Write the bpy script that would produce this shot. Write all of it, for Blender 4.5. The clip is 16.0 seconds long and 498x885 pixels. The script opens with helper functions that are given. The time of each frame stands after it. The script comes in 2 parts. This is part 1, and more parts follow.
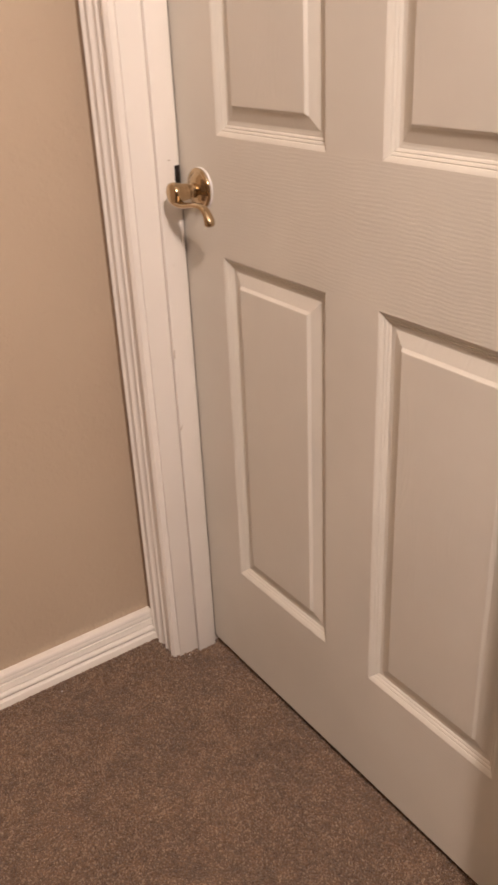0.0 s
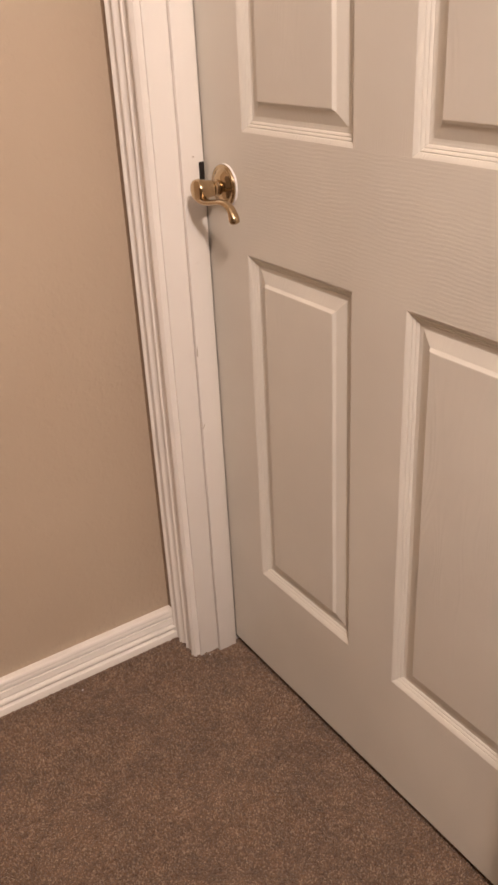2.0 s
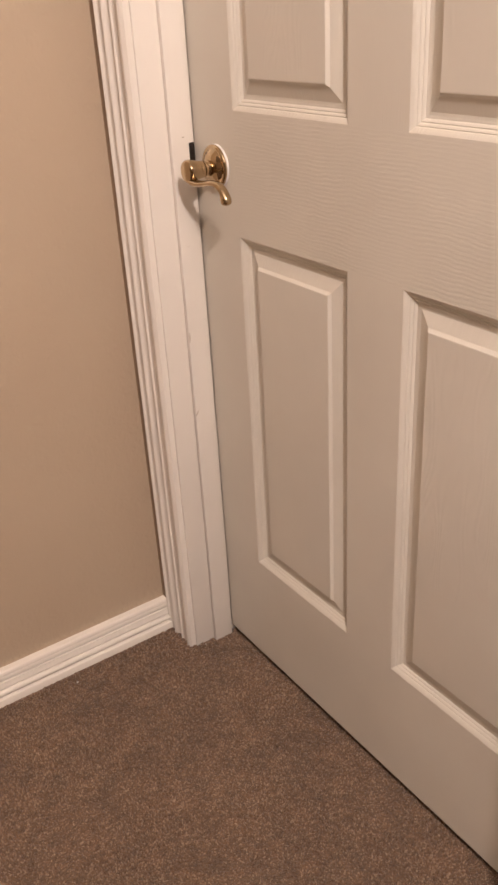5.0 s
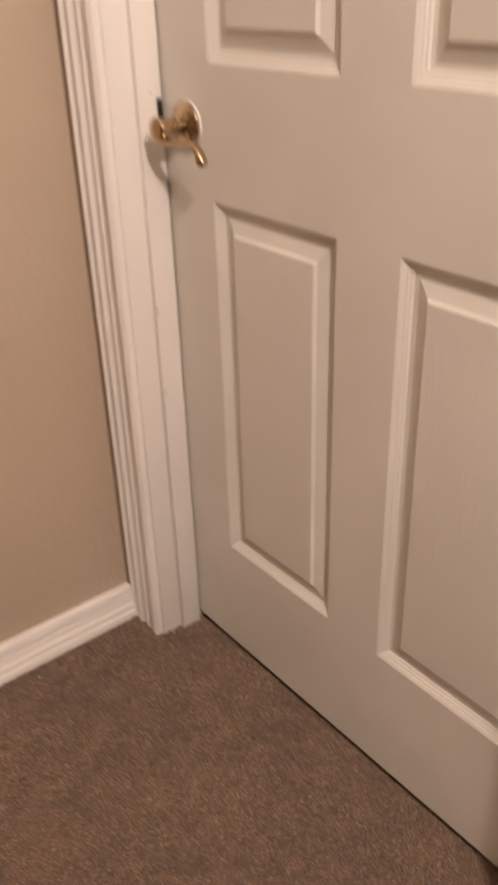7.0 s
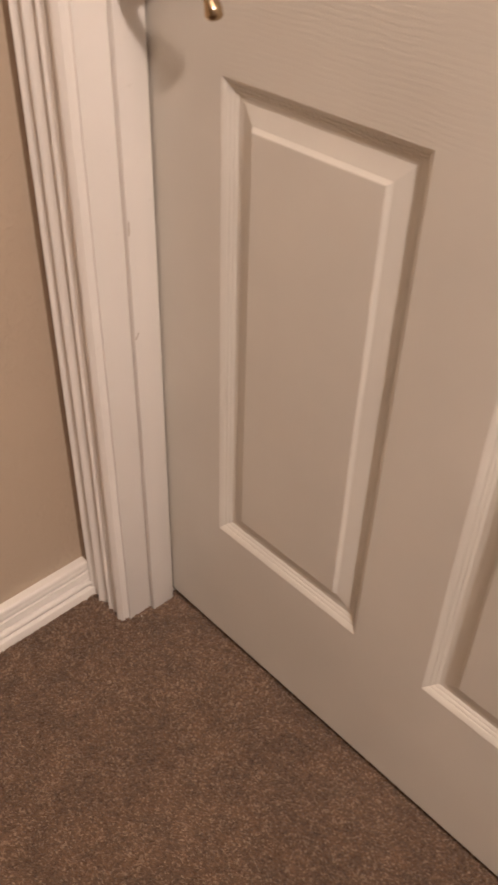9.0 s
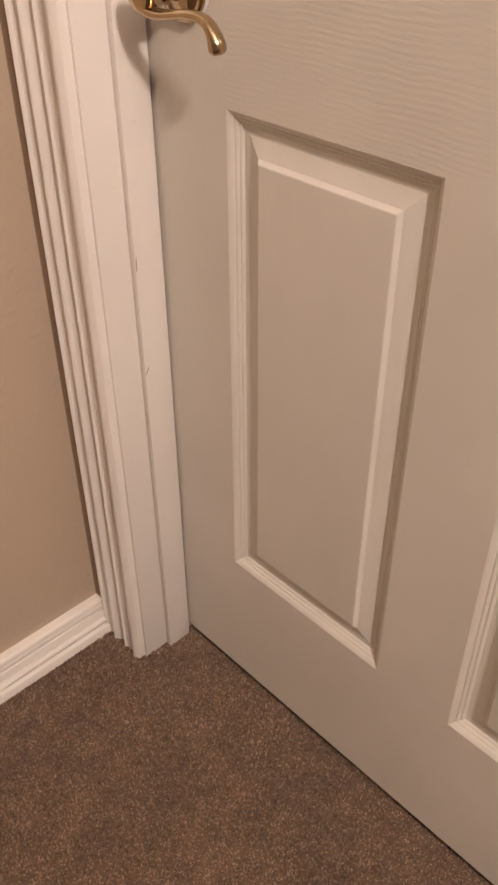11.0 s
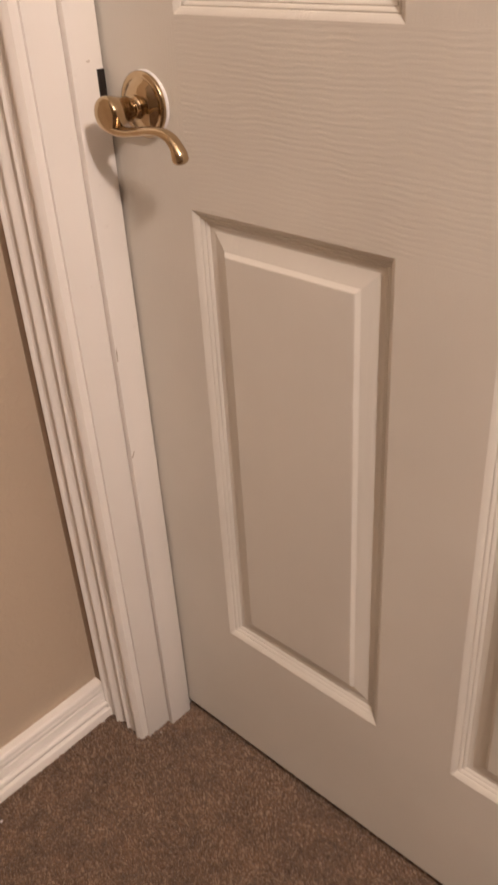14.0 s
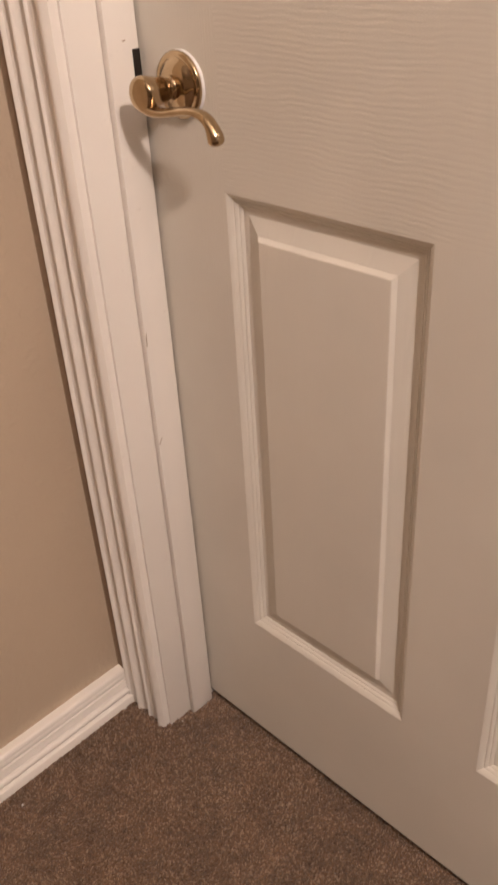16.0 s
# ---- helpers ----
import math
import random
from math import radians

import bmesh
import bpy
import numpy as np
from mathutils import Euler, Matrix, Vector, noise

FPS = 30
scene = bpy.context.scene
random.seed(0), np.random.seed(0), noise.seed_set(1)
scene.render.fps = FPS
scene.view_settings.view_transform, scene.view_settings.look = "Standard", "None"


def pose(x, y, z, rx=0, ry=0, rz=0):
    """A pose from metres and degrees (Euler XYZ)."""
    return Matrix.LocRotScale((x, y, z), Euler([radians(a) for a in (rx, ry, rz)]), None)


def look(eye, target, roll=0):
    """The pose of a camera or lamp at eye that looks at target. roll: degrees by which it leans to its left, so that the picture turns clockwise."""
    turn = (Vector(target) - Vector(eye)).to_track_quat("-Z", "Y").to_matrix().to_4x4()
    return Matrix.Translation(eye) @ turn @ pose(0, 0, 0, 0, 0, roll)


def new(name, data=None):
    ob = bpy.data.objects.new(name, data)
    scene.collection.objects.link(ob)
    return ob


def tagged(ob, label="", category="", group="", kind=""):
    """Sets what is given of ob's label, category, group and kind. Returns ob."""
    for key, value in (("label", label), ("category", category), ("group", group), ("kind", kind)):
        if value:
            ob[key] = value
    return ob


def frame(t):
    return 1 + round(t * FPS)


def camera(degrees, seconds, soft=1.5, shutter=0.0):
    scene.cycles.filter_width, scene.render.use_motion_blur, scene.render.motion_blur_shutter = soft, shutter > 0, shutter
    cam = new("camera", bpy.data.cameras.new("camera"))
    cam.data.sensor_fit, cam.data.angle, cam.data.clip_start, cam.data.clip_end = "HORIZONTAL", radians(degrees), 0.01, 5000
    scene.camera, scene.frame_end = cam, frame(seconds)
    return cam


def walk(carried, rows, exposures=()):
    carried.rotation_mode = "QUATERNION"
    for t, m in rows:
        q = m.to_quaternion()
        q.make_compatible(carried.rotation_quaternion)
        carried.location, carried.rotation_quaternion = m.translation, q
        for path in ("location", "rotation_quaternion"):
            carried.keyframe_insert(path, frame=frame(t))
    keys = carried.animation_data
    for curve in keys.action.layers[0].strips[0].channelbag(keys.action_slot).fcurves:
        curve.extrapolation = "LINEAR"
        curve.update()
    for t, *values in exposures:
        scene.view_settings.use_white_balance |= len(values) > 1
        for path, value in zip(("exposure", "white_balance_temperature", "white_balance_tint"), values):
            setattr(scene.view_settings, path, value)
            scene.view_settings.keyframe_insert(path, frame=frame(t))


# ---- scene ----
cam = camera(32.8, 16.0, soft=2.6, shutter=1.0)
PATH = [
    (0, (0.037, 0.026, 1.192), (1.027, 1.506, 0.282), -2.7),
    (0.5, (0.029, 0.036, 1.192), (1.002, 1.528, 0.282), -2.0),
    (1, (0.032, 0.039, 1.191), (0.991, 1.534, 0.273), -2.1),
    (1.5, (0.039, 0.04, 1.19), (0.992, 1.54, 0.272), -2.6),
    (2, (0.04, 0.042, 1.191), (0.99, 1.544, 0.275), -3.0),
    (2.5, (0.04, 0.045, 1.187), (0.976, 1.555, 0.267), -2.9),
    (3, (0.04, 0.057, 1.189), (0.966, 1.57, 0.265), -3.0),
    (3.5, (0.05, 0.055, 1.184), (0.992, 1.557, 0.258), -3.1),
    (4, (0.049, 0.057, 1.18), (1.003, 1.548, 0.249), -3.1),
    (6.3, (0.037, 0.061, 1.171), (1.004, 1.538, 0.231), -3.6),
    (6.5, (0.045, 0.077, 1.173), (1.024, 1.546, 0.232), -3.1),
    (6.8, (0.03, 0.113, 1.169), (1.062, 1.535, 0.214), -2.4),
    (7, (0.034, 0.151, 1.147), (1.097, 1.523, 0.154), -1.9),
    (7.2, (0.058, 0.165, 1.128), (1.132, 1.507, 0.105), -1.4),
    (7.5, (0.117, 0.204, 1.143), (1.148, 1.562, 0.098), -0.8),
    (7.8, (0.145, 0.245, 1.163), (1.096, 1.672, 0.135), -1.3),
    (8, (0.16, 0.275, 1.161), (1.085, 1.722, 0.137), -2.3),
    (8.2, (0.172, 0.313, 1.151), (1.116, 1.753, 0.135), -2.8),
    (8.5, (0.178, 0.396, 1.14), (1.227, 1.73, 0.081), -1.9),
    (8.7, (0.186, 0.446, 1.12), (1.286, 1.654, -0.034), -0.1),
    (9, (0.182, 0.505, 1.089), (1.267, 1.608, -0.18), 1.9),
    (9.2, (0.189, 0.512, 1.093), (1.237, 1.633, -0.19), 0.8),
    (11.3, (0.193, 0.526, 1.087), (1.29, 1.67, -0.133), -0.3),
    (11.5, (0.193, 0.53, 1.087), (1.293, 1.666, -0.137), -0.2),
    (12, (0.197, 0.536, 1.088), (1.314, 1.667, -0.126), -0.5),
    (12.5, (0.177, 0.52, 1.095), (1.334, 1.68, -0.052), -1.5),
    (13, (0.144, 0.48, 1.095), (1.341, 1.654, 0.004), -2.3),
    (13.5, (0.142, 0.471, 1.097), (1.348, 1.631, 0.002), -3.2),
    (14, (0.159, 0.492, 1.112), (1.36, 1.676, 0.037), -3.7),
    (14.5, (0.165, 0.498, 1.113), (1.364, 1.702, 0.059), -3.5),
    (15, (0.162, 0.507, 1.112), (1.349, 1.724, 0.059), -3.1),
    (15.5, (0.163, 0.504, 1.111), (1.336, 1.724, 0.045), -3.4),
    (16, (0.159, 0.504, 1.103), (1.316, 1.719, 0.013), -3.6),
]
walk(cam, [(t, look(eye, target, roll)) for t, eye, target, roll in PATH],
     [(0, 0.02), (6.5, 0.02), (7.0, -0.04), (7.5, 0.03), (8.5, -0.10), (9.0, -0.02), (12.5, 0.0), (14.5, -0.07), (16.0, -0.07)])

# ---- light ----
world = bpy.data.worlds.new("world")
scene.world = world
world.use_nodes = True
world.node_tree.nodes["Background"].inputs[0].default_value = (0.9, 0.75, 0.6, 1)
world.node_tree.nodes["Background"].inputs[1].default_value = 0.0

lamp_data = bpy.data.lights.new("ceiling_lamp", "POINT")
lamp_data.energy = 136
lamp_data.color = (1.0, 0.818, 0.725)
lamp_data.shadow_soft_size = 0.072
lamp = new("ceiling_lamp", lamp_data)
lamp.location = (-0.013, -0.680, 2.23)
scene.view_settings.exposure = 0.0


# ---- materials ----
class Nodes:
    """A small builder of node materials."""

    def __init__(self, name, rough=0.5, metal=0.0, spec=0.5):
        self.mat = bpy.data.materials.new(name)
        self.mat.use_nodes = True
        self.tree = self.mat.node_tree
        self.bsdf = self.tree.nodes["Principled BSDF"]
        self.bsdf.inputs["Roughness"].default_value = rough
        self.bsdf.inputs["Metallic"].default_value = metal
        self.bsdf.inputs["Specular IOR Level"].default_value = spec
        self.coord = self.tree.nodes.new("ShaderNodeTexCoord").outputs["Object"]

    def link(self, a, b):
        self.tree.links.new(a, b)

    def mapped(self, scale, rot=(0, 0, 0), vec=None):
        n = self.tree.nodes.new("ShaderNodeMapping")
        n.inputs["Scale"].default_value = scale
        n.inputs["Rotation"].default_value = [radians(a) for a in rot]
        self.link(vec or self.coord, n.inputs["Vector"])
        return n.outputs[0]

    def noise(self, scale, detail=3.0, rough=0.5, vec=None, distortion=0.0):
        n = self.tree.nodes.new("ShaderNodeTexNoise")
        n.inputs["Scale"].default_value = scale
        n.inputs["Detail"].default_value = detail
        n.inputs["Roughness"].default_value = rough
        n.inputs["Distortion"].default_value = distortion
        self.link(vec or self.coord, n.inputs["Vector"])
        return n.outputs["Fac"]

    def ramp(self, fac, stops):
        n = self.tree.nodes.new("ShaderNodeValToRGB")
        el = n.color_ramp.elements
        while len(el) < len(stops):
            el.new(0.5)
        for e, (p, c) in zip(el, stops):
            e.position = p
            e.color = (*c, 1) if len(c) == 3 else c
        self.link(fac, n.inputs[0])
        return n.outputs[0]

    def math(self, op, a, b):
        n = self.tree.nodes.new("ShaderNodeMath")
        n.operation = op
        for i, v in enumerate((a, b)):
            if isinstance(v, (int, float)):
                n.inputs[i].default_value = v
            else:
                self.link(v, n.inputs[i])
        return n.outputs[0]

    def mix(self, fac, a, b, mode="MIX"):
        n = self.tree.nodes.new("ShaderNodeMix")
        n.data_type, n.blend_type = "RGBA", mode
        for i, v in ((0, fac), (6, a), (7, b)):
            if isinstance(v, (int, float)):
                n.inputs[i].default_value = v
            elif isinstance(v, tuple):
                n.inputs[i].default_value = (*v, 1)
            else:
                self.link(v, n.inputs[i])
        return n.outputs[2]

    def colour(self, c):
        if isinstance(c, tuple):
            self.bsdf.inputs["Base Color"].default_value = (*c, 1)
        else:
            self.link(c, self.bsdf.inputs["Base Color"])

    def rough(self, v):
        self.link(v, self.bsdf.inputs["Roughness"])

    def bump(self, height, distance, strength=1.0, under=None):
        n = self.tree.nodes.new("ShaderNodeBump")
        n.inputs["Distance"].default_value = distance
        n.inputs["Strength"].default_value = strength
        self.link(height, n.inputs["Height"])
        if under:
            self.link(under, n.inputs["Normal"])
        self.link(n.outputs[0], self.bsdf.inputs["Normal"])
        return n.outputs[0]


def door_paint(name, grain, depth):
    """Satin off-white paint over embossed wood grain: 'rail' runs level and wavy, 'stile' upright, 'panel' in cathedral arches."""
    m = Nodes(name, 0.42)
    tone = m.noise(5.0, 3.0)
    m.colour(m.ramp(tone, [(0.3, (0.69, 0.658, 0.594)), (0.7, (0.75, 0.718, 0.650))]))
    sep = m.tree.nodes.new("ShaderNodeSeparateXYZ")
    m.link(m.coord, sep.inputs[0])

    def stretched(fy, fz, detail):
        comb = m.tree.nodes.new("ShaderNodeCombineXYZ")
        m.link(m.math("MULTIPLY", sep.outputs[1], fy), comb.inputs[0])
        m.link(m.math("MULTIPLY", sep.outputs[2], fz), comb.inputs[1])
        return m.noise(1.0, detail, 0.5, comb.outputs[0])

    if grain == "rail":
        phase = m.math("ADD", m.math("MULTIPLY", sep.outputs[2], 1180.0), m.math("MULTIPLY", stretched(9.0, 9.0, 4.0), 30.0))
        fibre = stretched(26.0, 620.0, 2.0)
    elif grain == "stile":
        phase = m.math("ADD", m.math("MULTIPLY", sep.outputs[1], 1750.0), m.math("MULTIPLY", stretched(40.0, 9.0, 3.0), 16.0))
        fibre = stretched(640.0, 26.0, 2.0)
    else:
        phase = m.math("MULTIPLY", stretched(13.0, 2.6, 2.0), 120.0)
        fibre = stretched(520.0, 7.0, 2.0)
    wave = m.math("SINE", phase, 0.0)
    wide, fine = {"panel": (0.42, 0.9), "rail": (0.30, 1.3), "stile": (0.16, 1.3)}[grain]
    lines = m.math("ADD", m.math("MULTIPLY", wave, wide), m.math("MULTIPLY", fibre, fine))
    least = {"panel": 0.4, "rail": 0.5, "stile": 0.35}[grain]
    fade = m.ramp(m.noise(6.0, 2.0), [(0.38, (least,) * 3), (0.62, (1, 1, 1))])
    under = m.bump(m.math("MULTIPLY", lines, fade), depth, 1.0)
    m.bump(m.noise(420.0, 2.0), 0.0001, 0.6, under)
    m.rough(m.ramp(tone, [(0.3, (0.38,) * 3), (0.7, (0.5,) * 3)]))
    return m.mat


def trim_paint(name):
    """Semi-gloss white trim paint with faint brush marks and some scuffs near the floor."""
    m = Nodes(name, 0.38)
    tone = m.noise(4.0, 4.0)
    clean = m.ramp(tone, [(0.3, (0.82, 0.780, 0.728)), (0.7, (0.87, 0.832, 0.780))])
    scuff = m.ramp(m.noise(55.0, 5.0, 0.7), [(0.66, (0, 0, 0)), (0.76, (1, 1, 1))])
    m.colour(m.mix(m.math("MULTIPLY", scuff, 0.25), clean, (0.45, 0.39, 0.33)))
    brush = m.noise(1.0, 3.0, 0.6, m.mapped((300, 300, 9)))
    under = m.bump(brush, 0.0002, 0.6)
    m.bump(m.noise(70.0, 3.0), 0.0004, 0.4, under)
    m.rough(m.ramp(m.noise(12.0, 3.0), [(0.3, (0.33,) * 3), (0.7, (0.48,) * 3)]))
    return m.mat


def wall_paint(name):
    """Beige flat paint over a hand-trowelled, orange-peel plaster."""
    m = Nodes(name, 0.62, spec=0.35)
    tone = m.noise(3.0, 4.0)
    m.colour(m.ramp(tone, [(0.3, (0.489, 0.394, 0.297)), (0.7, (0.524, 0.427, 0.323))]))
    lumps = m.ramp(m.noise(95.0, 1.0, 0.5), [(0.42, (0, 0, 0)), (0.80, (1, 1, 1))])
    under = m.bump(lumps, 0.0008, 0.8)
    under = m.bump(m.noise(210.0, 1.0, 0.5), 0.0002, 0.6, under)
    m.bump(m.noise(20.0, 2.0), 0.0006, 0.5, under)
    return m.mat


def carpet_fibre(name, island):
    """Brown and taupe cut pile, flecked tuft by tuft, with trodden patches."""
    m = Nodes(name, 0.95, spec=0.1)
    if island:
        geo = m.tree.nodes.new("ShaderNodeNewGeometry")
        pick = geo.outputs["Random Per Island"]
    else:
        pick = m.noise(420.0, 2.0, 0.7)
    # the flat backing is darkened to imitate the shade between tufts
    tuft_shade = 1.0 if island else 0.70
    fleck = m.ramp(pick, [(0.0, (0.140, 0.078, 0.041)), (0.3, (0.222, 0.127, 0.070)), (0.7, (0.292, 0.172, 0.101)), (1.0, (0.54, 0.392, 0.282))])
    patch = m.ramp(m.noise(6.0, 4.0, 0.65), [(0.38, (1.04, 1.04, 1.03)), (0.64, (0.86, 0.85, 0.84))])
    tread = m.ramp(m.noise(24.0, 3.0, 0.6), [(0.36, (1.06, 1.05, 1.03)), (0.64, (0.86, 0.86, 0.85))])
    patch = m.mix(1.0, patch, tread, "MULTIPLY")
    clump = m.ramp(m.noise(85.0, 4.0, 0.7), [(0.36, (0.75, 0.735, 0.71)), (0.62, (1.10, 1.10, 1.09))])
    m.colour(m.mix(1.0, m.mix(1.0, m.mix(1.0, fleck, (tuft_shade, tuft_shade, tuft_shade), "MULTIPLY"), patch, "MULTIPLY"), clump, "MULTIPLY"))
    m.bsdf.inputs["Sheen Weight"].default_value = 0.25
    m.bsdf.inputs["Sheen Roughness"].default_value = 0.6
    if not island:
        m.bump(m.noise(300.0, 3.0), 0.009, 1.0)
    return m.mat


def brass(name, rough):
    m = Nodes(name, rough, 1.0)
    tone = m.noise(60.0, 3.0)
    m.colour(m.ramp(tone, [(0.3, (0.45, 0.334, 0.205)), (0.7, (0.55, 0.418, 0.268))]))
    m.rough(m.ramp(m.noise(140.0, 3.0), [(0.3, (rough * 0.8,) * 3), (0.75, (rough * 1.5,) * 3)]))
    return m.mat


def plain(name, colour, rough, metal=0.0):
    m = Nodes(name, rough, metal)
    tone = m.noise(90.0, 3.0)
    dark = tuple(v * 0.85 for v in colour)
    m.colour(m.ramp(tone, [(0.3, dark), (0.7, colour)]))
    return m.mat


RAIL_PAINT = door_paint("door_paint_rail", "rail", 0.00018)
STILE_PAINT = door_paint("door_paint_stile", "stile", 0.00027)
PANEL_PAINT = door_paint("door_paint_panel", "panel", 0.00023)
TRIM = trim_paint("trim_paint")
WALL = wall_paint("wall_paint")
CARPET = carpet_fibre("carpet_pile", True)
CARPET_BASE = carpet_fibre("carpet_backing", False)
BRASS = brass("polished_brass", 0.09)
WORN_BRASS = brass("handled_brass", 0.17)
BRONZE = plain("dark_bronze", (0.022, 0.016, 0.013), 0.45, 0.3)
BARE = plain("white_plastic", (0.82, 0.805, 0.79), 0.45)
CEILING = plain("ceiling_paint", (0.80, 0.77, 0.73), 0.9)
# browner and darker than the wall paint: the corner's shade put into the colour
CORNER_SHADE = plain("corner_shade", (0.34, 0.25, 0.175), 0.8)
GRIME = plain("grime", (0.45, 0.35, 0.27), 0.8)
LINT = plain("lint", (0.85, 0.82, 0.78), 0.8)


# ---- building helpers ----
def finish(name, bm, material, smooth=None):
    bmesh.ops.recalc_face_normals(bm, faces=bm.faces)
    me = bpy.data.meshes.new(name)
    bm.to_mesh(me)
    bm.free()
    me.materials.append(material)
    if smooth is not None:
        me.polygons.foreach_set("use_smooth", [True] * len(me.polygons))
        me.set_sharp_from_angle(angle=radians(smooth))
    return me


def part(name, bm, material, parent, label="", smooth=None):
    """One mesh object under a thing; its mesh is given in the room's metres."""
    top = parent
    base = Vector()
    while top:
        base += top.location
        top = top.parent
    bmesh.ops.translate(bm, verts=bm.verts, vec=-base)
    ob = new(name, finish(name, bm, material, smooth))
    ob.parent = parent
    return tagged(ob, label)


def thing(name, at, label, category, kind="", group=""):
    ob = new(name)
    ob.location = at
    return tagged(ob, label, category, group, kind)


def solid(name, bm, material, label, category, kind="", smooth=None):
    return tagged(new(name, finish(name, bm, material, smooth)), label, category, "", kind)


def add_box(bm, lo, hi, bevel=0.0):
    r = bmesh.ops.create_cube(bm, size=1.0)
    m = Matrix.LocRotScale([(a + b) / 2 for a, b in zip(lo, hi)], None, [b - a for a, b in zip(lo, hi)])
    bmesh.ops.transform(bm, matrix=m, verts=r["verts"])
    if bevel:
        edges = list({e for v in r["verts"] for e in v.link_edges})
        bmesh.ops.bevel(bm, geom=edges, offset=bevel, segments=2, affect="EDGES", profile=0.5)
    return bm


def box(lo, hi, bevel=0.0):
    return add_box(bmesh.new(), lo, hi, bevel)


def extrude_profile(points, place, start, end):
    """A closed outline swept from start to end; place(u, v, w) gives the room's metres."""
    bm = bmesh.new()
    a = [bm.verts.new(place(u, v, start(u, v) if callable(start) else start)) for u, v in points]
    b = [bm.verts.new(place(u, v, end(u, v) if callable(end) else end)) for u, v in points]
    n = len(points)
    for i in range(n):
        bm.faces.new((a[i], a[(i + 1) % n], b[(i + 1) % n], b[i]))
    bm.faces.new(a)
    bm.faces.new(b[::-1])
    return bm


def revolve_x(profile, cy, cz, steps=40, squash=1.0):
    """Rings of (x, radius) about an axis along x."""
    bm = bmesh.new()
    rings = []
    for x, r in profile:
        rings.append([bm.verts.new((x, cy + r * math.cos(2 * math.pi * k / steps), cz + squash * r * math.sin(2 * math.pi * k / steps))) for k in range(steps)])
    for p, q in zip(rings, rings[1:]):
        for k in range(steps):
            bm.faces.new((p[k], p[(k + 1) % steps], q[(k + 1) % steps], q[k]))
    bm.faces.new(rings[0])
    bm.faces.new(rings[-1][::-1])
    return bm


# ---- the plan, in metres ----
DOOR_X, DOOR_BACK = 0.742, 0.777
LATCH_Y, HINGE_Y = 1.2413, 0.410
DOOR_LOW, DOOR_TOP = 0.028, 2.060
WALL_X, WALL_BACK = 0.660, 0.780
JAMB_Y = 1.246
STOP_Y, STOP_X0, STOP_X1 = 1.236, 0.6988, 0.7388
NORTH_Y = 1.3512
WEST_X, SOUTH_Y, CEIL_Z = -4.60, -5.60, 2.74
PILE = 0.012


# ---- room shell ----
floor = solid("floor", box((WEST_X - 0.1, SOUTH_Y - 0.1, -0.06), (1.6, NORTH_Y + 0.1, 0.0086)), CARPET_BASE,
              "brown cut-pile carpet floor running under the door", "floor", "structure")
solid("ceiling", box((WEST_X - 0.1, SOUTH_Y - 0.1, CEIL_Z), (1.6, NORTH_Y + 0.1, CEIL_Z + 0.1)), CEILING,
      "plain off-white painted ceiling", "ceiling", "structure")
solid("wall_north", box((WEST_X - 0.1, NORTH_Y, 0), (WALL_BACK + 0.8, NORTH_Y + 0.1, CEIL_Z)), WALL,
      "beige painted wall with orange-peel plaster texture", "wall", "structure")
solid("wall_west", box((WEST_X - 0.1, SOUTH_Y - 0.1, 0), (WEST_X, NORTH_Y, CEIL_Z)), WALL,
      "plain beige painted wall", "wall", "structure")
solid("wall_south", box((WEST_X, SOUTH_Y - 0.1, 0), (WALL_BACK, SOUTH_Y, CEIL_Z)), WALL,
      "plain beige painted wall", "wall", "structure")
bm = box((WALL_X, SOUTH_Y, 0), (WALL_BACK, HINGE_Y - 0.020, CEIL_Z))
add_box(bm, (WALL_X, JAMB_Y + 0.017, 0), (WALL_BACK, NORTH_Y, CEIL_Z))
add_box(bm, (WALL_X, HINGE_Y - 0.020, DOOR_TOP + 0.022), (WALL_BACK, JAMB_Y + 0.017, CEIL_Z))
solid("wall_east", bm, WALL, "beige painted wall holding the white door", "wall", "structure")
bm = box((1.5, HINGE_Y - 0.4, 0), (1.6, NORTH_Y, CEIL_Z))
add_box(bm, (WALL_BACK, HINGE_Y - 0.5, 0), (1.6, HINGE_Y - 0.4, CEIL_Z))
solid("wall_closet", bm, WALL, "plain beige wall behind the closed door", "wall", "structure")


# ---- baseboard ----
def baseboard_profile():
    """Thickness from the wall and height: a flat foot, a reeded band, a shallow cove and a rounded cap."""
    out = [(-0.0075, 0.0), (0.0175, 0.0), (0.0175, 0.0236), (0.0168, 0.0250), (0.0150, 0.0258), (0.0096, 0.0266)]
    for k in range(7):
        out.append((0.0138 + 0.0016 * math.sin(math.pi * k / 6), 0.0314 + 0.0084 * k / 6))
    out += [(0.0120, 0.0416), (0.0082, 0.0424), (0.0120, 0.0468), (0.0119, 0.0480), (0.0112, 0.0500), (0.0103, 0.0530), (0.0098, 0.0560), (0.0095, 0.0578)]
    out += [(0.0062, 0.0588), (0.0090, 0.0620), (0.0093, 0.0646), (0.0090, 0.0676), (0.0082, 0.0700), (0.0078, 0.0706), (0.0082, 0.0718), (0.0077, 0.0748),
            (0.0064, 0.0778), (0.0040, 0.0795), (-0.0075, 0.0800)]
    return out


bb = baseboard_profile()
bm = extrude_profile(bb, lambda u, v, w: (w, NORTH_Y - 0.0075 - u, v), WEST_X, WALL_X - 0.0120)
solid("baseboard", bm, TRIM, "white moulded baseboard with reeded bands above the carpet", "baseboard", "structure", 30)


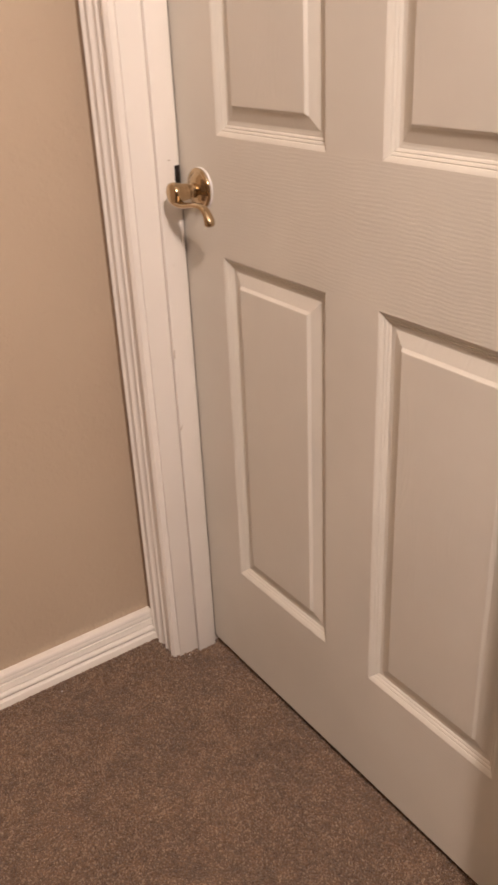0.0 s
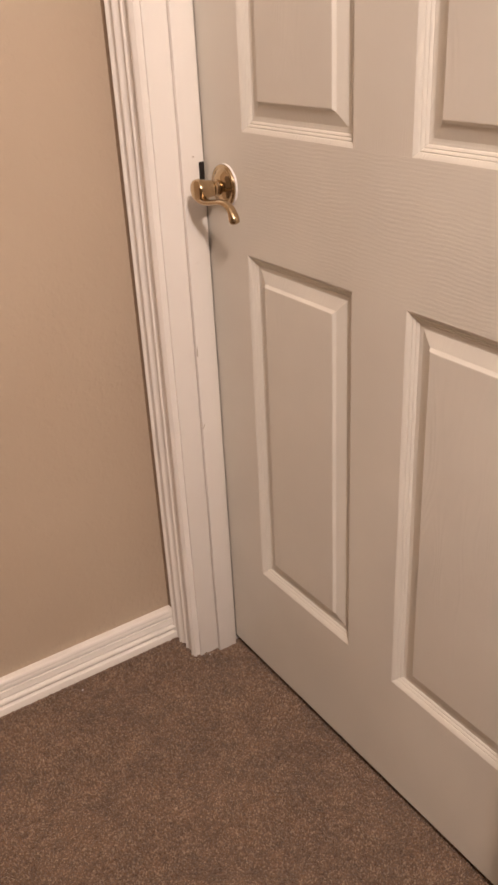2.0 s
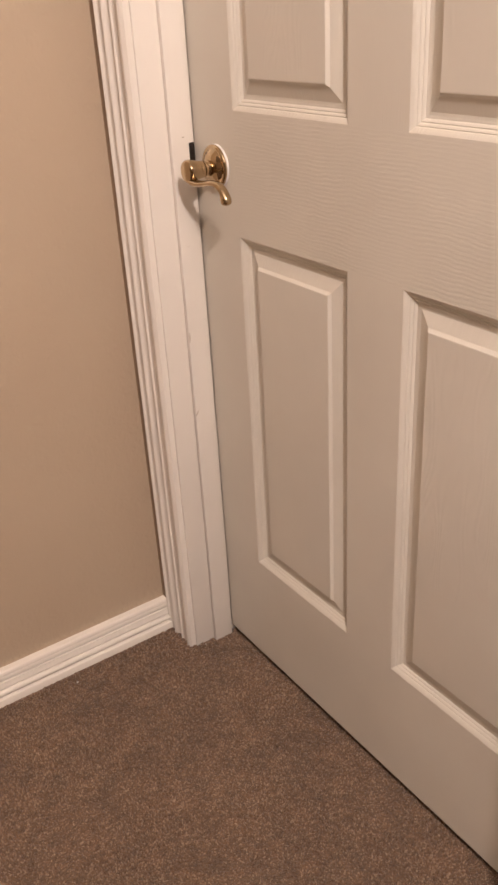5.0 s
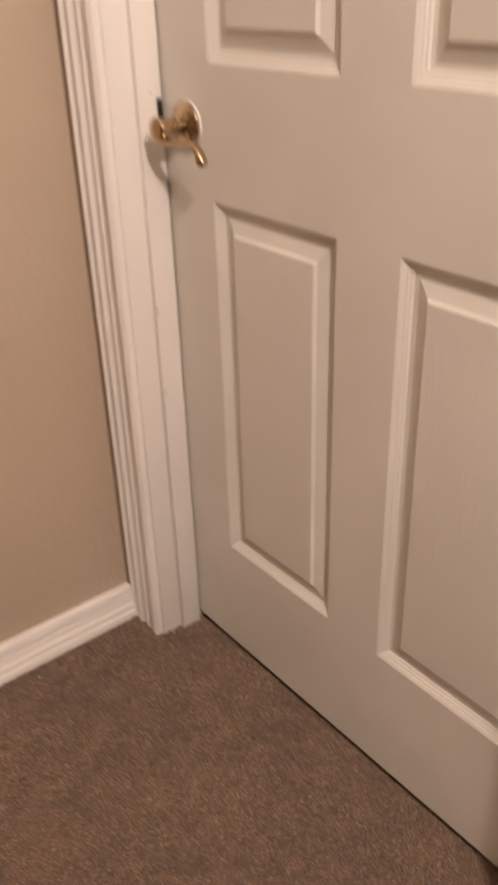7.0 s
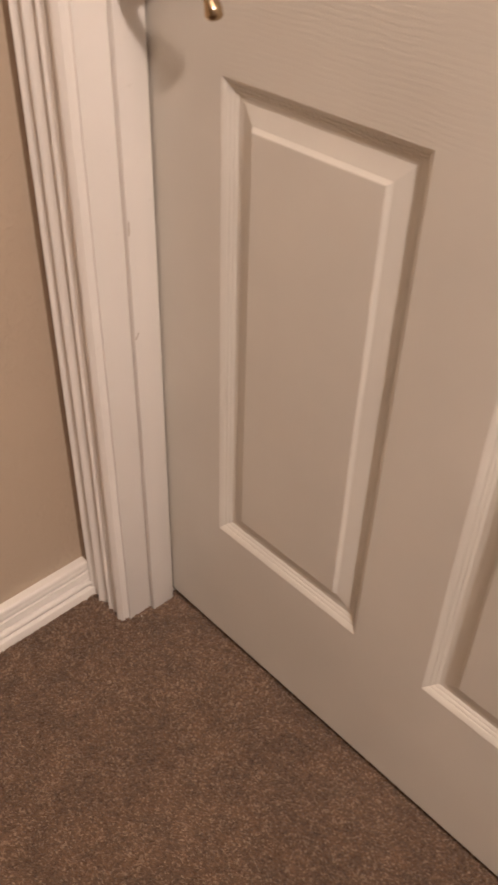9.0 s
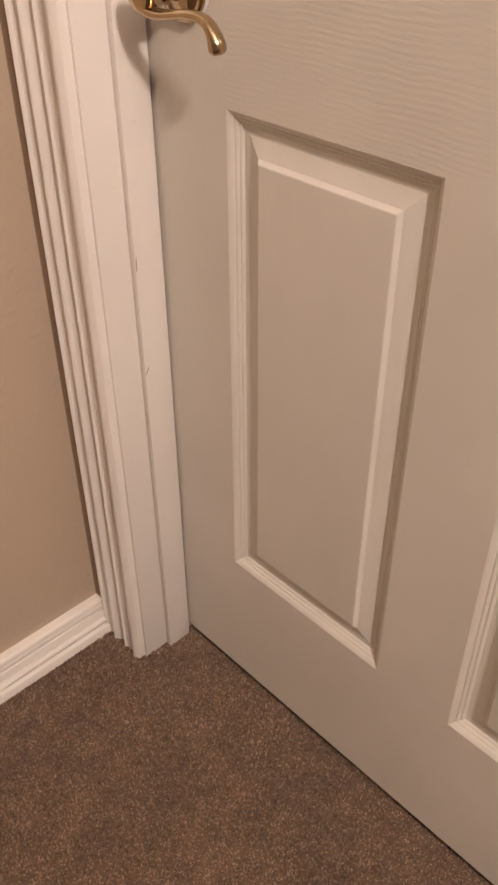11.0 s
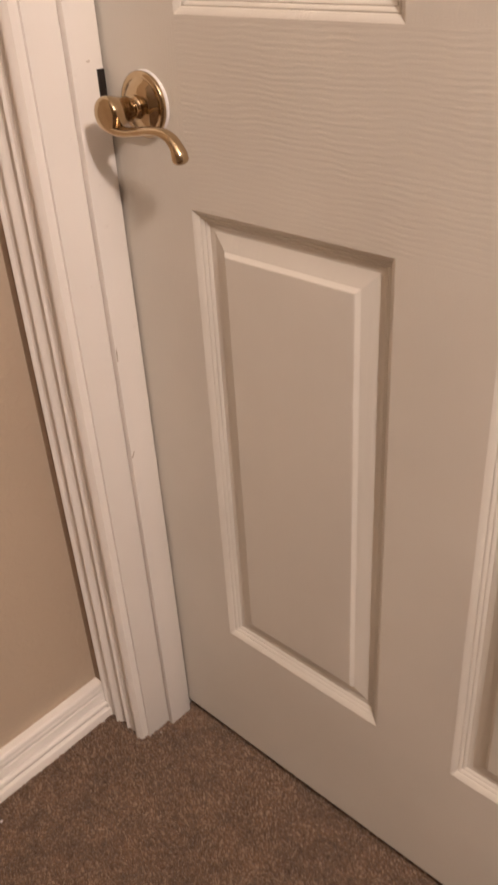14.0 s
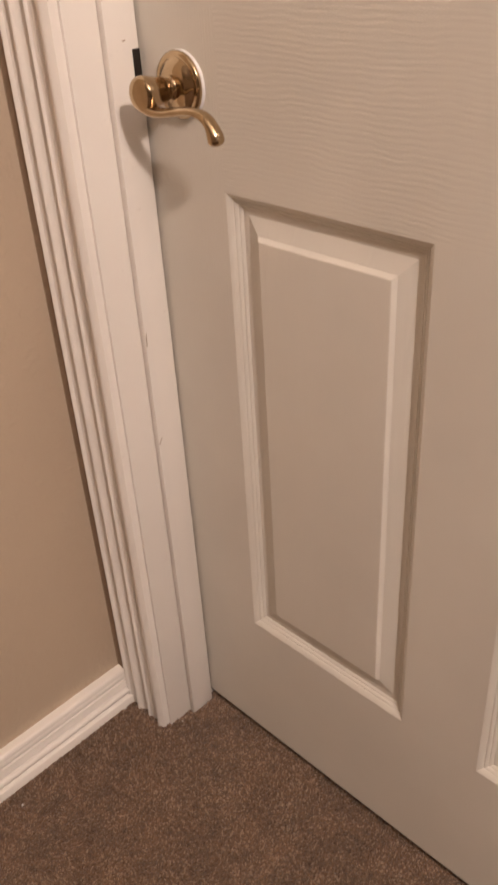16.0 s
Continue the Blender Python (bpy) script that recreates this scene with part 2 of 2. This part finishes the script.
# ---- door frame ----
def casing_profile():
    """Distance from the outer edge and thickness of the fluted casing."""
    pts = [(0.0, 0.0), (0.0, 0.0125)]

    def bead(s0, s1, low, high, n=7):
        for k in range(n):
            a = math.pi * k / (n - 1)
            pts.append((s0 + (s1 - s0) * k / (n - 1), low + (high - low) * math.sin(a)))

    bead(0.0005, 0.0080, 0.0128, 0.0170)
    bead(0.0086, 0.0232, 0.0128, 0.0098)
    bead(0.0240, 0.0335, 0.0120, 0.0168)
    bead(0.0345, 0.0515, 0.0112, 0.0068)
    bead(0.0522, 0.0560, 0.0112, 0.0142, 5)
    bead(0.0566, 0.0640, 0.0114, 0.0100, 5)
    bead(0.0648, 0.0740, 0.0116, 0.0098)
    bead(0.0748, 0.0922, 0.0118, 0.0166)
    pts.extend([(0.0932, 0.0112), (0.0935, 0.0)])
    return pts


CASING = [(0.914 * u, v) for u, v in casing_profile()]
CASE_W = CASING[-1][0]
IN_L, IN_R, IN_T = JAMB_Y + 0.004, HINGE_Y - 0.009, DOOR_TOP + 0.010
door_frame = thing("door_frame", (0.70, JAMB_Y, 0), "white painted door frame with fluted casing round the door", "door frame", "structure")
part("casing", extrude_profile(CASING, lambda u, v, w: (WALL_X - v, IN_L + CASE_W - u, w), 0.0, lambda u, v: IN_T + CASE_W - u),
     TRIM, door_frame, "fluted white casing leg", 28)
part("casing", extrude_profile(CASING, lambda u, v, w: (WALL_X - v, IN_R - CASE_W + u, w), 0.0, lambda u, v: IN_T + CASE_W - u),
     TRIM, door_frame, "fluted white casing leg", 28)
part("casing_head", extrude_profile(CASING, lambda u, v, w: (WALL_X - v, w, IN_T + CASE_W - u),
                                    lambda u, v: IN_R - CASE_W + u, lambda u, v: IN_L + CASE_W - u),
     TRIM, door_frame, "fluted white head casing", 28)
# added strip between casing and wall; its dark colour stands in for shade
shade_outline = [(0.0, 0.0), (0.0, 0.0125), (0.0008, 0.0133), (0.0150, 0.0133), (0.0155, 0.0140), (0.0157, 0.0)]
part("shade_strip", extrude_profile(shade_outline, lambda u, v, w: (WALL_X - v, IN_L + CASE_W + 0.0002 + u, w), 0.0, DOOR_TOP + 0.09),
     CORNER_SHADE, door_frame, "dark brown strip imitating the shade in the corner")
part("jamb", box((WALL_X - 0.001, JAMB_Y, 0), (WALL_BACK, JAMB_Y + 0.016, DOOR_TOP + 0.004), 0.0012), TRIM, door_frame, "", 30)
part("jamb", box((WALL_X - 0.001, HINGE_Y - 0.019, 0), (WALL_BACK, HINGE_Y - 0.003, DOOR_TOP + 0.004), 0.0012), TRIM, door_frame, "", 30)
part("head_jamb", box((WALL_X - 0.001, HINGE_Y - 0.019, DOOR_TOP + 0.0045), (WALL_BACK, JAMB_Y + 0.016, DOOR_TOP + 0.020), 0.0012), TRIM, door_frame, "", 30)
part("door_stop", box((STOP_X0, STOP_Y, 0), (STOP_X1, JAMB_Y - 0.0002, DOOR_TOP + 0.004), 0.0022), TRIM, door_frame, "chipped white door stop", 30)
part("door_stop", box((STOP_X0, HINGE_Y - 0.0028, 0), (STOP_X1, HINGE_Y + 0.007, DOOR_TOP + 0.004), 0.0022), TRIM, door_frame, "", 30)
part("door_stop", box((STOP_X0, HINGE_Y + 0.0075, DOOR_TOP - 0.006), (STOP_X1, STOP_Y - 0.0005, DOOR_TOP + 0.0042), 0.0022), TRIM, door_frame, "", 30)
part("strike_plate", box((0.7292, STOP_Y - 0.0009, 0.940), (0.7386, STOP_Y + 0.004, 0.978), 0.0006), BRONZE, door_frame, "dark bronze strike plate lip", 30)


def chip(x, z, width, height, lean):
    """A flake of missing paint on the edge of the stop."""
    bm = bmesh.new()
    outline = [(-0.4, -0.5), (0.2, -0.42), (0.5, 0.0), (0.35, 0.5), (-0.1, 0.38), (-0.5, 0.05)]
    pts = [(x + width * u + lean * height * v, z + height * v) for u, v in outline]
    low = [bm.verts.new((px, STOP_Y - 0.0004, pz)) for px, pz in pts]
    up = [bm.verts.new((px, STOP_Y + 0.0008, pz)) for px, pz in pts]
    bm.faces.new(low)
    bm.faces.new(up[::-1])
    for i in range(6):
        bm.faces.new((low[i], up[i], up[(i + 1) % 6], low[(i + 1) % 6]))
    return bm


for cx, cz, cw, ch, cl in ((0.7006, 0.668, 0.0010, 0.018, 0.02), (0.7022, 0.526, 0.0012, 0.0090, 0.5), (0.7200, 0.987, 0.0045, 0.0014, -0.6)):
    part("paint_chip", chip(cx, cz, cw, ch, cl), GRIME, door_frame, "brown chip in the paint")


# ---- door ----
door = thing("door_1", (DOOR_X, HINGE_Y, DOOR_LOW), "closed off-white six-panel moulded door with embossed wood grain", "door", "structure")
Y_OUT, Y_MID, Y_MID2, Y_IN = 1.128, 0.878, 0.775, 0.525      # panel edges across the door
ROWS = ((0.248, 0.850), (1.030, 1.635), (1.745, 1.945))      # panel edges, low and high
part("core", box((DOOR_X + 0.016, HINGE_Y + 0.001, DOOR_LOW + 0.001), (DOOR_BACK, LATCH_Y - 0.001, DOOR_TOP - 0.001)), STILE_PAINT, door)
part("stile", box((DOOR_X, Y_OUT, DOOR_LOW), (DOOR_BACK - 0.002, LATCH_Y, DOOR_TOP)), STILE_PAINT, door)
part("stile", box((DOOR_X, HINGE_Y, DOOR_LOW), (DOOR_BACK - 0.002, Y_IN, DOOR_TOP)), STILE_PAINT, door)
edges = [DOOR_LOW] + [z for row in ROWS for z in row] + [DOOR_TOP]
for name, lo, hi in (("bottom_rail", 0, 1), ("lock_rail", 2, 3), ("frieze_rail", 4, 5), ("top_rail", 6, 7)):
    part(name, box((DOOR_X, Y_IN, edges[lo]), (DOOR_BACK - 0.002, Y_OUT, edges[hi])), RAIL_PAINT, door)
for lo, hi in ROWS:
    part("mullion", box((DOOR_X, Y_MID2, lo), (DOOR_BACK - 0.002, Y_MID, hi)), STILE_PAINT, door)

STICKING = [(0.0, 0.0), (0.0006, 0.0003), (0.0018, 0.0010), (0.0035, 0.0022), (0.0052, 0.0036), (0.0060, 0.0045),   # soft ovolo
            (0.0063, 0.0053), (0.0069, 0.0054), (0.0074, 0.0048), (0.0083, 0.0054), (0.0094, 0.0066), (0.0102, 0.0076),               # first reed
            (0.0105, 0.0085), (0.0111, 0.0086), (0.0116, 0.0080), (0.0125, 0.0086), (0.0136, 0.0097), (0.0144, 0.0107),               # second reed
            (0.0148, 0.0113), (0.0157, 0.0112), (0.0168, 0.0118), (0.0185, 0.0119)]
RAISED = [(0.0185, 0.0119), (0.0215, 0.0118), (0.0228, 0.0112), (0.0388, 0.0056), (0.0394, 0.0050), (0.0422, 0.0012), (0.0430, 0.0007), (0.0438, 0.0005), (0.0450, 0.0004)]


def rings(y0, y1, z0, z1, profile, cap):
    """Mitred loops round a panel opening: offset inward and depth behind the door's face."""
    bm = bmesh.new()
    loops = []
    for o, d in profile:
        x = DOOR_X + 0.9 * d
        loops.append([bm.verts.new(p) for p in ((x, y0 + o, z0 + o), (x, y1 - o, z0 + o), (x, y1 - o, z1 - o), (x, y0 + o, z1 - o))])
    for p, q in zip(loops, loops[1:]):
        for k in range(4):
            bm.faces.new((p[k], p[(k + 1) % 4], q[(k + 1) % 4], q[k]))
    if cap:
        bm.faces.new(loops[-1])
    return bm


for lo, hi in ROWS:
    for y0, y1 in ((Y_MID, Y_OUT), (Y_IN, Y_MID2)):
        panel = part("panel", rings(y0, y1, lo, hi, RAISED, True), PANEL_PAINT, door, "raised door panel with bevelled edges", 12)
        part("moulding", rings(y0, y1, lo, hi, STICKING, False), PANEL_PAINT, panel, "fine stepped panel moulding", 32)

# ---- lever handle ----
HY, HZ = 1.186, 0.948
ROSE_X = DOOR_X - 0.0026
rose_profile = [(ROSE_X, 0.0315), (ROSE_X - 0.0024, 0.0320), (ROSE_X - 0.0040, 0.0312), (ROSE_X - 0.0052, 0.0294), (ROSE_X - 0.0056, 0.0276), (ROSE_X - 0.0050, 0.0258),
                (ROSE_X - 0.0056, 0.0248), (ROSE_X - 0.0082, 0.0226), (ROSE_X - 0.0104, 0.0190), (ROSE_X - 0.0118, 0.0155), (ROSE_X - 0.0126, 0.0120)]
handle = part("door_handle", revolve_x(rose_profile, HY - 0.0070, HZ, 48), BRASS, door, "polished brass lever handle on a round rose", 40)
neck_profile = [(DOOR_X - 0.0150, 0.0118), (DOOR_X - 0.0176, 0.0124), (DOOR_X - 0.0190, 0.0116), (DOOR_X - 0.0200, 0.0104), (DOOR_X - 0.0232, 0.0104), (DOOR_X - 0.0242, 0.0119),
                (DOOR_X - 0.0262, 0.0125), (DOOR_X - 0.0282, 0.0126), (DOOR_X - 0.0320, 0.0132), (DOOR_X - 0.0365, 0.0143), (DOOR_X - 0.0410, 0.0154), (DOOR_X - 0.0455, 0.0166),
                (DOOR_X - 0.0495, 0.0170), (DOOR_X - 0.0525, 0.0164), (DOOR_X - 0.0545, 0.0149), (DOOR_X - 0.0555, 0.0122), (DOOR_X - 0.0558, 0.0080)]
part("neck", revolve_x(neck_profile, HY - 0.006, HZ - 0.001, 36), BRASS, handle, "flared brass lever hub", 40)


def lever_arm():
    """The scrolled arm: it leaves the hub, runs level towards the hinges and drops at its tip."""
    keys = [((1.1805, 0.9560), 0.0022, 0.0040), ((1.1770, 0.9455), 0.0034, 0.0060), ((1.1680, 0.9385), 0.0042, 0.0075), ((1.1560, 0.9358), 0.0042, 0.0078),
            ((1.1420, 0.9358), 0.0038, 0.0075), ((1.1260, 0.9382), 0.0036, 0.0072), ((1.1100, 0.9408), 0.0033, 0.0068), ((1.0950, 0.9410), 0.0034, 0.0064),
            ((1.0835, 0.9375), 0.0037, 0.0064), ((1.0765, 0.9310), 0.0044, 0.0066), ((1.0730, 0.9240), 0.0062, 0.0074), ((1.0718, 0.9192), 0.0066, 0.0074)]
    steps, sides = 4, 16
    pts = []
    for i in range(len(keys) - 1):
        p0, p1, p2, p3 = (keys[max(0, min(len(keys) - 1, i + k))] for k in (-1, 0, 1, 2))
        for s in range(steps):
            t = s / steps
            c = [0.5 * (2 * b + (c2 - a) * t + (2 * a - 5 * b + 4 * c2 - d) * t * t + (3 * b - a - 3 * c2 + d) * t ** 3)
                 for a, b, c2, d in zip(p0[0], p1[0], p2[0], p3[0])]
            pts.append((c[0] + 0.0122, c[1] - 0.0032, p1[1] + (p2[1] - p1[1]) * t, p1[2] + (p2[2] - p1[2]) * t))
    pts.append((keys[-1][0][0] + 0.0122, keys[-1][0][1] - 0.0032, keys[-1][1], keys[-1][2]))
    bm = bmesh.new()
    loops = []
    for i, (y, z, thick, wide) in enumerate(pts):
        a, b = pts[max(0, i - 1)], pts[min(len(pts) - 1, i + 1)]
        ty, tz = b[0] - a[0], b[1] - a[1]
        n = math.hypot(ty, tz)
        ny, nz = -tz / n, ty / n
        loops.append([bm.verts.new((DOOR_X - 0.0480 + 1.1 * wide * math.cos(q), y + 1.2 * ny * thick * math.sin(q), z + 1.2 * nz * thick * math.sin(q)))
                      for q in (2 * math.pi * k / sides for k in range(sides))])
    for p, q in zip(loops, loops[1:]):
        for k in range(sides):
            bm.faces.new((p[k], p[(k + 1) % sides], q[(k + 1) % sides], q[k]))
    for loop, step in ((loops[0], -1), (loops[-1], 1)):
        mid = sum((v.co for v in loop), Vector()) / sides
        a, b = (pts[1], pts[0]) if step < 0 else (pts[-2], pts[-1])
        d = Vector((0, b[0] - a[0], b[1] - a[1])).normalized()
        grown, gone = 1.0, 0.0
        for shrink, ahead in ((0.9, 0.0018), (0.68, 0.0034), (0.35, 0.0044)):
            inner = [bm.verts.new(mid + (v.co - mid) * shrink / grown + d * (ahead - gone)) for v in loop]
            for k in range(sides):
                bm.faces.new((loop[k], loop[(k + 1) % sides], inner[(k + 1) % sides], inner[k]))
            loop, mid, grown, gone = inner, mid + d * (ahead - gone), shrink, ahead
        bm.faces.new(inner)
    return bm


part("lever", lever_arm(), WORN_BRASS, handle, "scrolled brass lever arm", 50)
gasket = [(DOOR_X + 0.0006, 0.0322), (DOOR_X - 0.0010, 0.0322), (DOOR_X - 0.0020, 0.0320), (ROSE_X - 0.0004, 0.0308)]
part("gasket", revolve_x(gasket, HY - 0.0076, HZ, 48), BARE, handle, "white backing ring behind the brass rose", 40)


# ---- carpet pile ----
def pile(x0, x1, y0, y1, step, seed):
    """Leaning, tapered tufts on a jittered grid, clear of the trim."""
    rng = np.random.default_rng(seed)
    gx, gy = np.meshgrid(np.arange(x0, x1, step), np.arange(y0, y1, step))
    n0 = gx.size
    px = gx.ravel() + rng.uniform(-0.6, 0.6, n0) * step
    py = gy.ravel() + rng.uniform(-0.6, 0.6, n0) * step
    clear = (py < NORTH_Y - 0.0175) & ~((px > WALL_X - 0.016) & (py > IN_L - 0.001)) & ~((px > WALL_X) & (py > JAMB_Y - 0.001))
    clear &= ~((px > STOP_X0 - 0.001) & (px < STOP_X1 + 0.001) & (py > STOP_Y - 0.001))
    px, py = px[clear], py[clear]
    n = len(px)
    slow = np.sin(px * 23 + 1.3 * np.sin(py * 17)) + np.cos(py * 29 + 1.7 * np.sin(px * 13))
    cell = 0.0062
    nx, ny = int((x1 - x0) / cell) + 4, int((y1 - y0) / cell) + 4
    bumps = rng.uniform(-1, 1, (ny, nx))
    u, v = (px - x0) / cell + 1, (py - y0) / cell + 1
    iu, iv = u.astype(int), v.astype(int)
    fu, fv = u - iu, v - iv
    fu, fv = fu * fu * (3 - 2 * fu), fv * fv * (3 - 2 * fv)
    clump = (bumps[iv, iu] * (1 - fu) + bumps[iv, iu + 1] * fu) * (1 - fv) + (bumps[iv + 1, iu] * (1 - fu) + bumps[iv + 1, iu + 1] * fu) * fv
    inward = np.clip((NORTH_Y - 0.0175 - py) / 0.014, 0.25, 1.0)
    h = PILE * (0.78 + inward * (0.02 + 0.05 * slow + 0.08 * clump + rng.uniform(-0.06, 0.06, n)))
    h += np.where(inward < 1.0, 0.0016 * rng.uniform(0, 1, n) ** 3, 0.0)      # stray fibres along the skirting
    lean = rng.uniform(0, 2 * math.pi, n)
    off = rng.uniform(0.0005, 0.0034, n) * inward
    r0 = step * rng.uniform(0.52, 0.74, n)
    turn = rng.uniform(0, 2 * math.pi, n)
    verts = np.empty((n, 9, 3))
    for ring, (f, rad, out) in enumerate(((0.0, 1.0, 0.0), (0.80, 1.18, 0.55), (1.0, 0.86, 1.0))):
        for k in range(3):
            a = turn + 2 * math.pi * k / 3 + 0.8 * ring
            verts[:, 3 * ring + k, 0] = px + np.cos(lean) * off * out + np.cos(a) * r0 * rad
            verts[:, 3 * ring + k, 1] = py + np.sin(lean) * off * out + np.sin(a) * r0 * rad
            verts[:, 3 * ring + k, 2] = 0.0012 + h * f
    quads = []
    for ring in (0, 1):
        for k in range(3):
            j = (k + 1) % 3
            quads += [(3 * ring + k, 3 * ring + j, 3 * ring + 3 + j), (3 * ring + k, 3 * ring + 3 + j, 3 * ring + 3 + k)]
    quads.append((6, 7, 8))
    tri = np.array(quads)
    faces = (np.arange(n)[:, None, None] * 9 + tri[None]).reshape(-1, 3)
    me = bpy.data.meshes.new("carpet_pile")
    me.vertices.add(n * 9)
    me.vertices.foreach_set("co", verts.ravel())
    me.loops.add(faces.size)
    me.loops.foreach_set("vertex_index", faces.ravel().astype(np.int32))
    me.polygons.add(len(faces))
    me.polygons.foreach_set("loop_start", np.arange(0, faces.size, 3, dtype=np.int32))
    me.update(calc_edges=True)
    me.validate()
    me.materials.append(CARPET)
    return new("carpet_pile", me)


tagged(pile(0.14, 0.79, 0.48, NORTH_Y, 0.0019, 7), "flecked brown and taupe cut-pile carpet tufts", "carpet", "", "stuff")


# ---- lint on the carpet ----
def lint(at, size, turn):
    bm = bmesh.new()
    bmesh.ops.create_icosphere(bm, subdivisions=2, radius=1.0)
    for v in bm.verts:
        v.co *= 1 + 0.35 * noise.noise(v.co * 1.7 + Vector(at) * 40)
    bmesh.ops.transform(bm, matrix=Matrix.Rotation(turn, 4, "Z") @ Matrix.Diagonal((size, size * 0.7, size * 0.55, 1)), verts=bm.verts)
    ob = new("lint_speck", finish("lint_speck", bm, LINT, 60))
    ob.location = at
    return tagged(ob, "tiny white lint speck lying on the brown carpet", "lint", "lint on the carpet")


for at, size, turn in (((0.418, 1.299, 0.0118), 0.0024, 0.3), ((0.629, 1.3235, 0.0118), 0.0018, 1.2), ((0.674, 1.237, 0.0118), 0.0016, 2.0)):
    lint(at, size, turn)
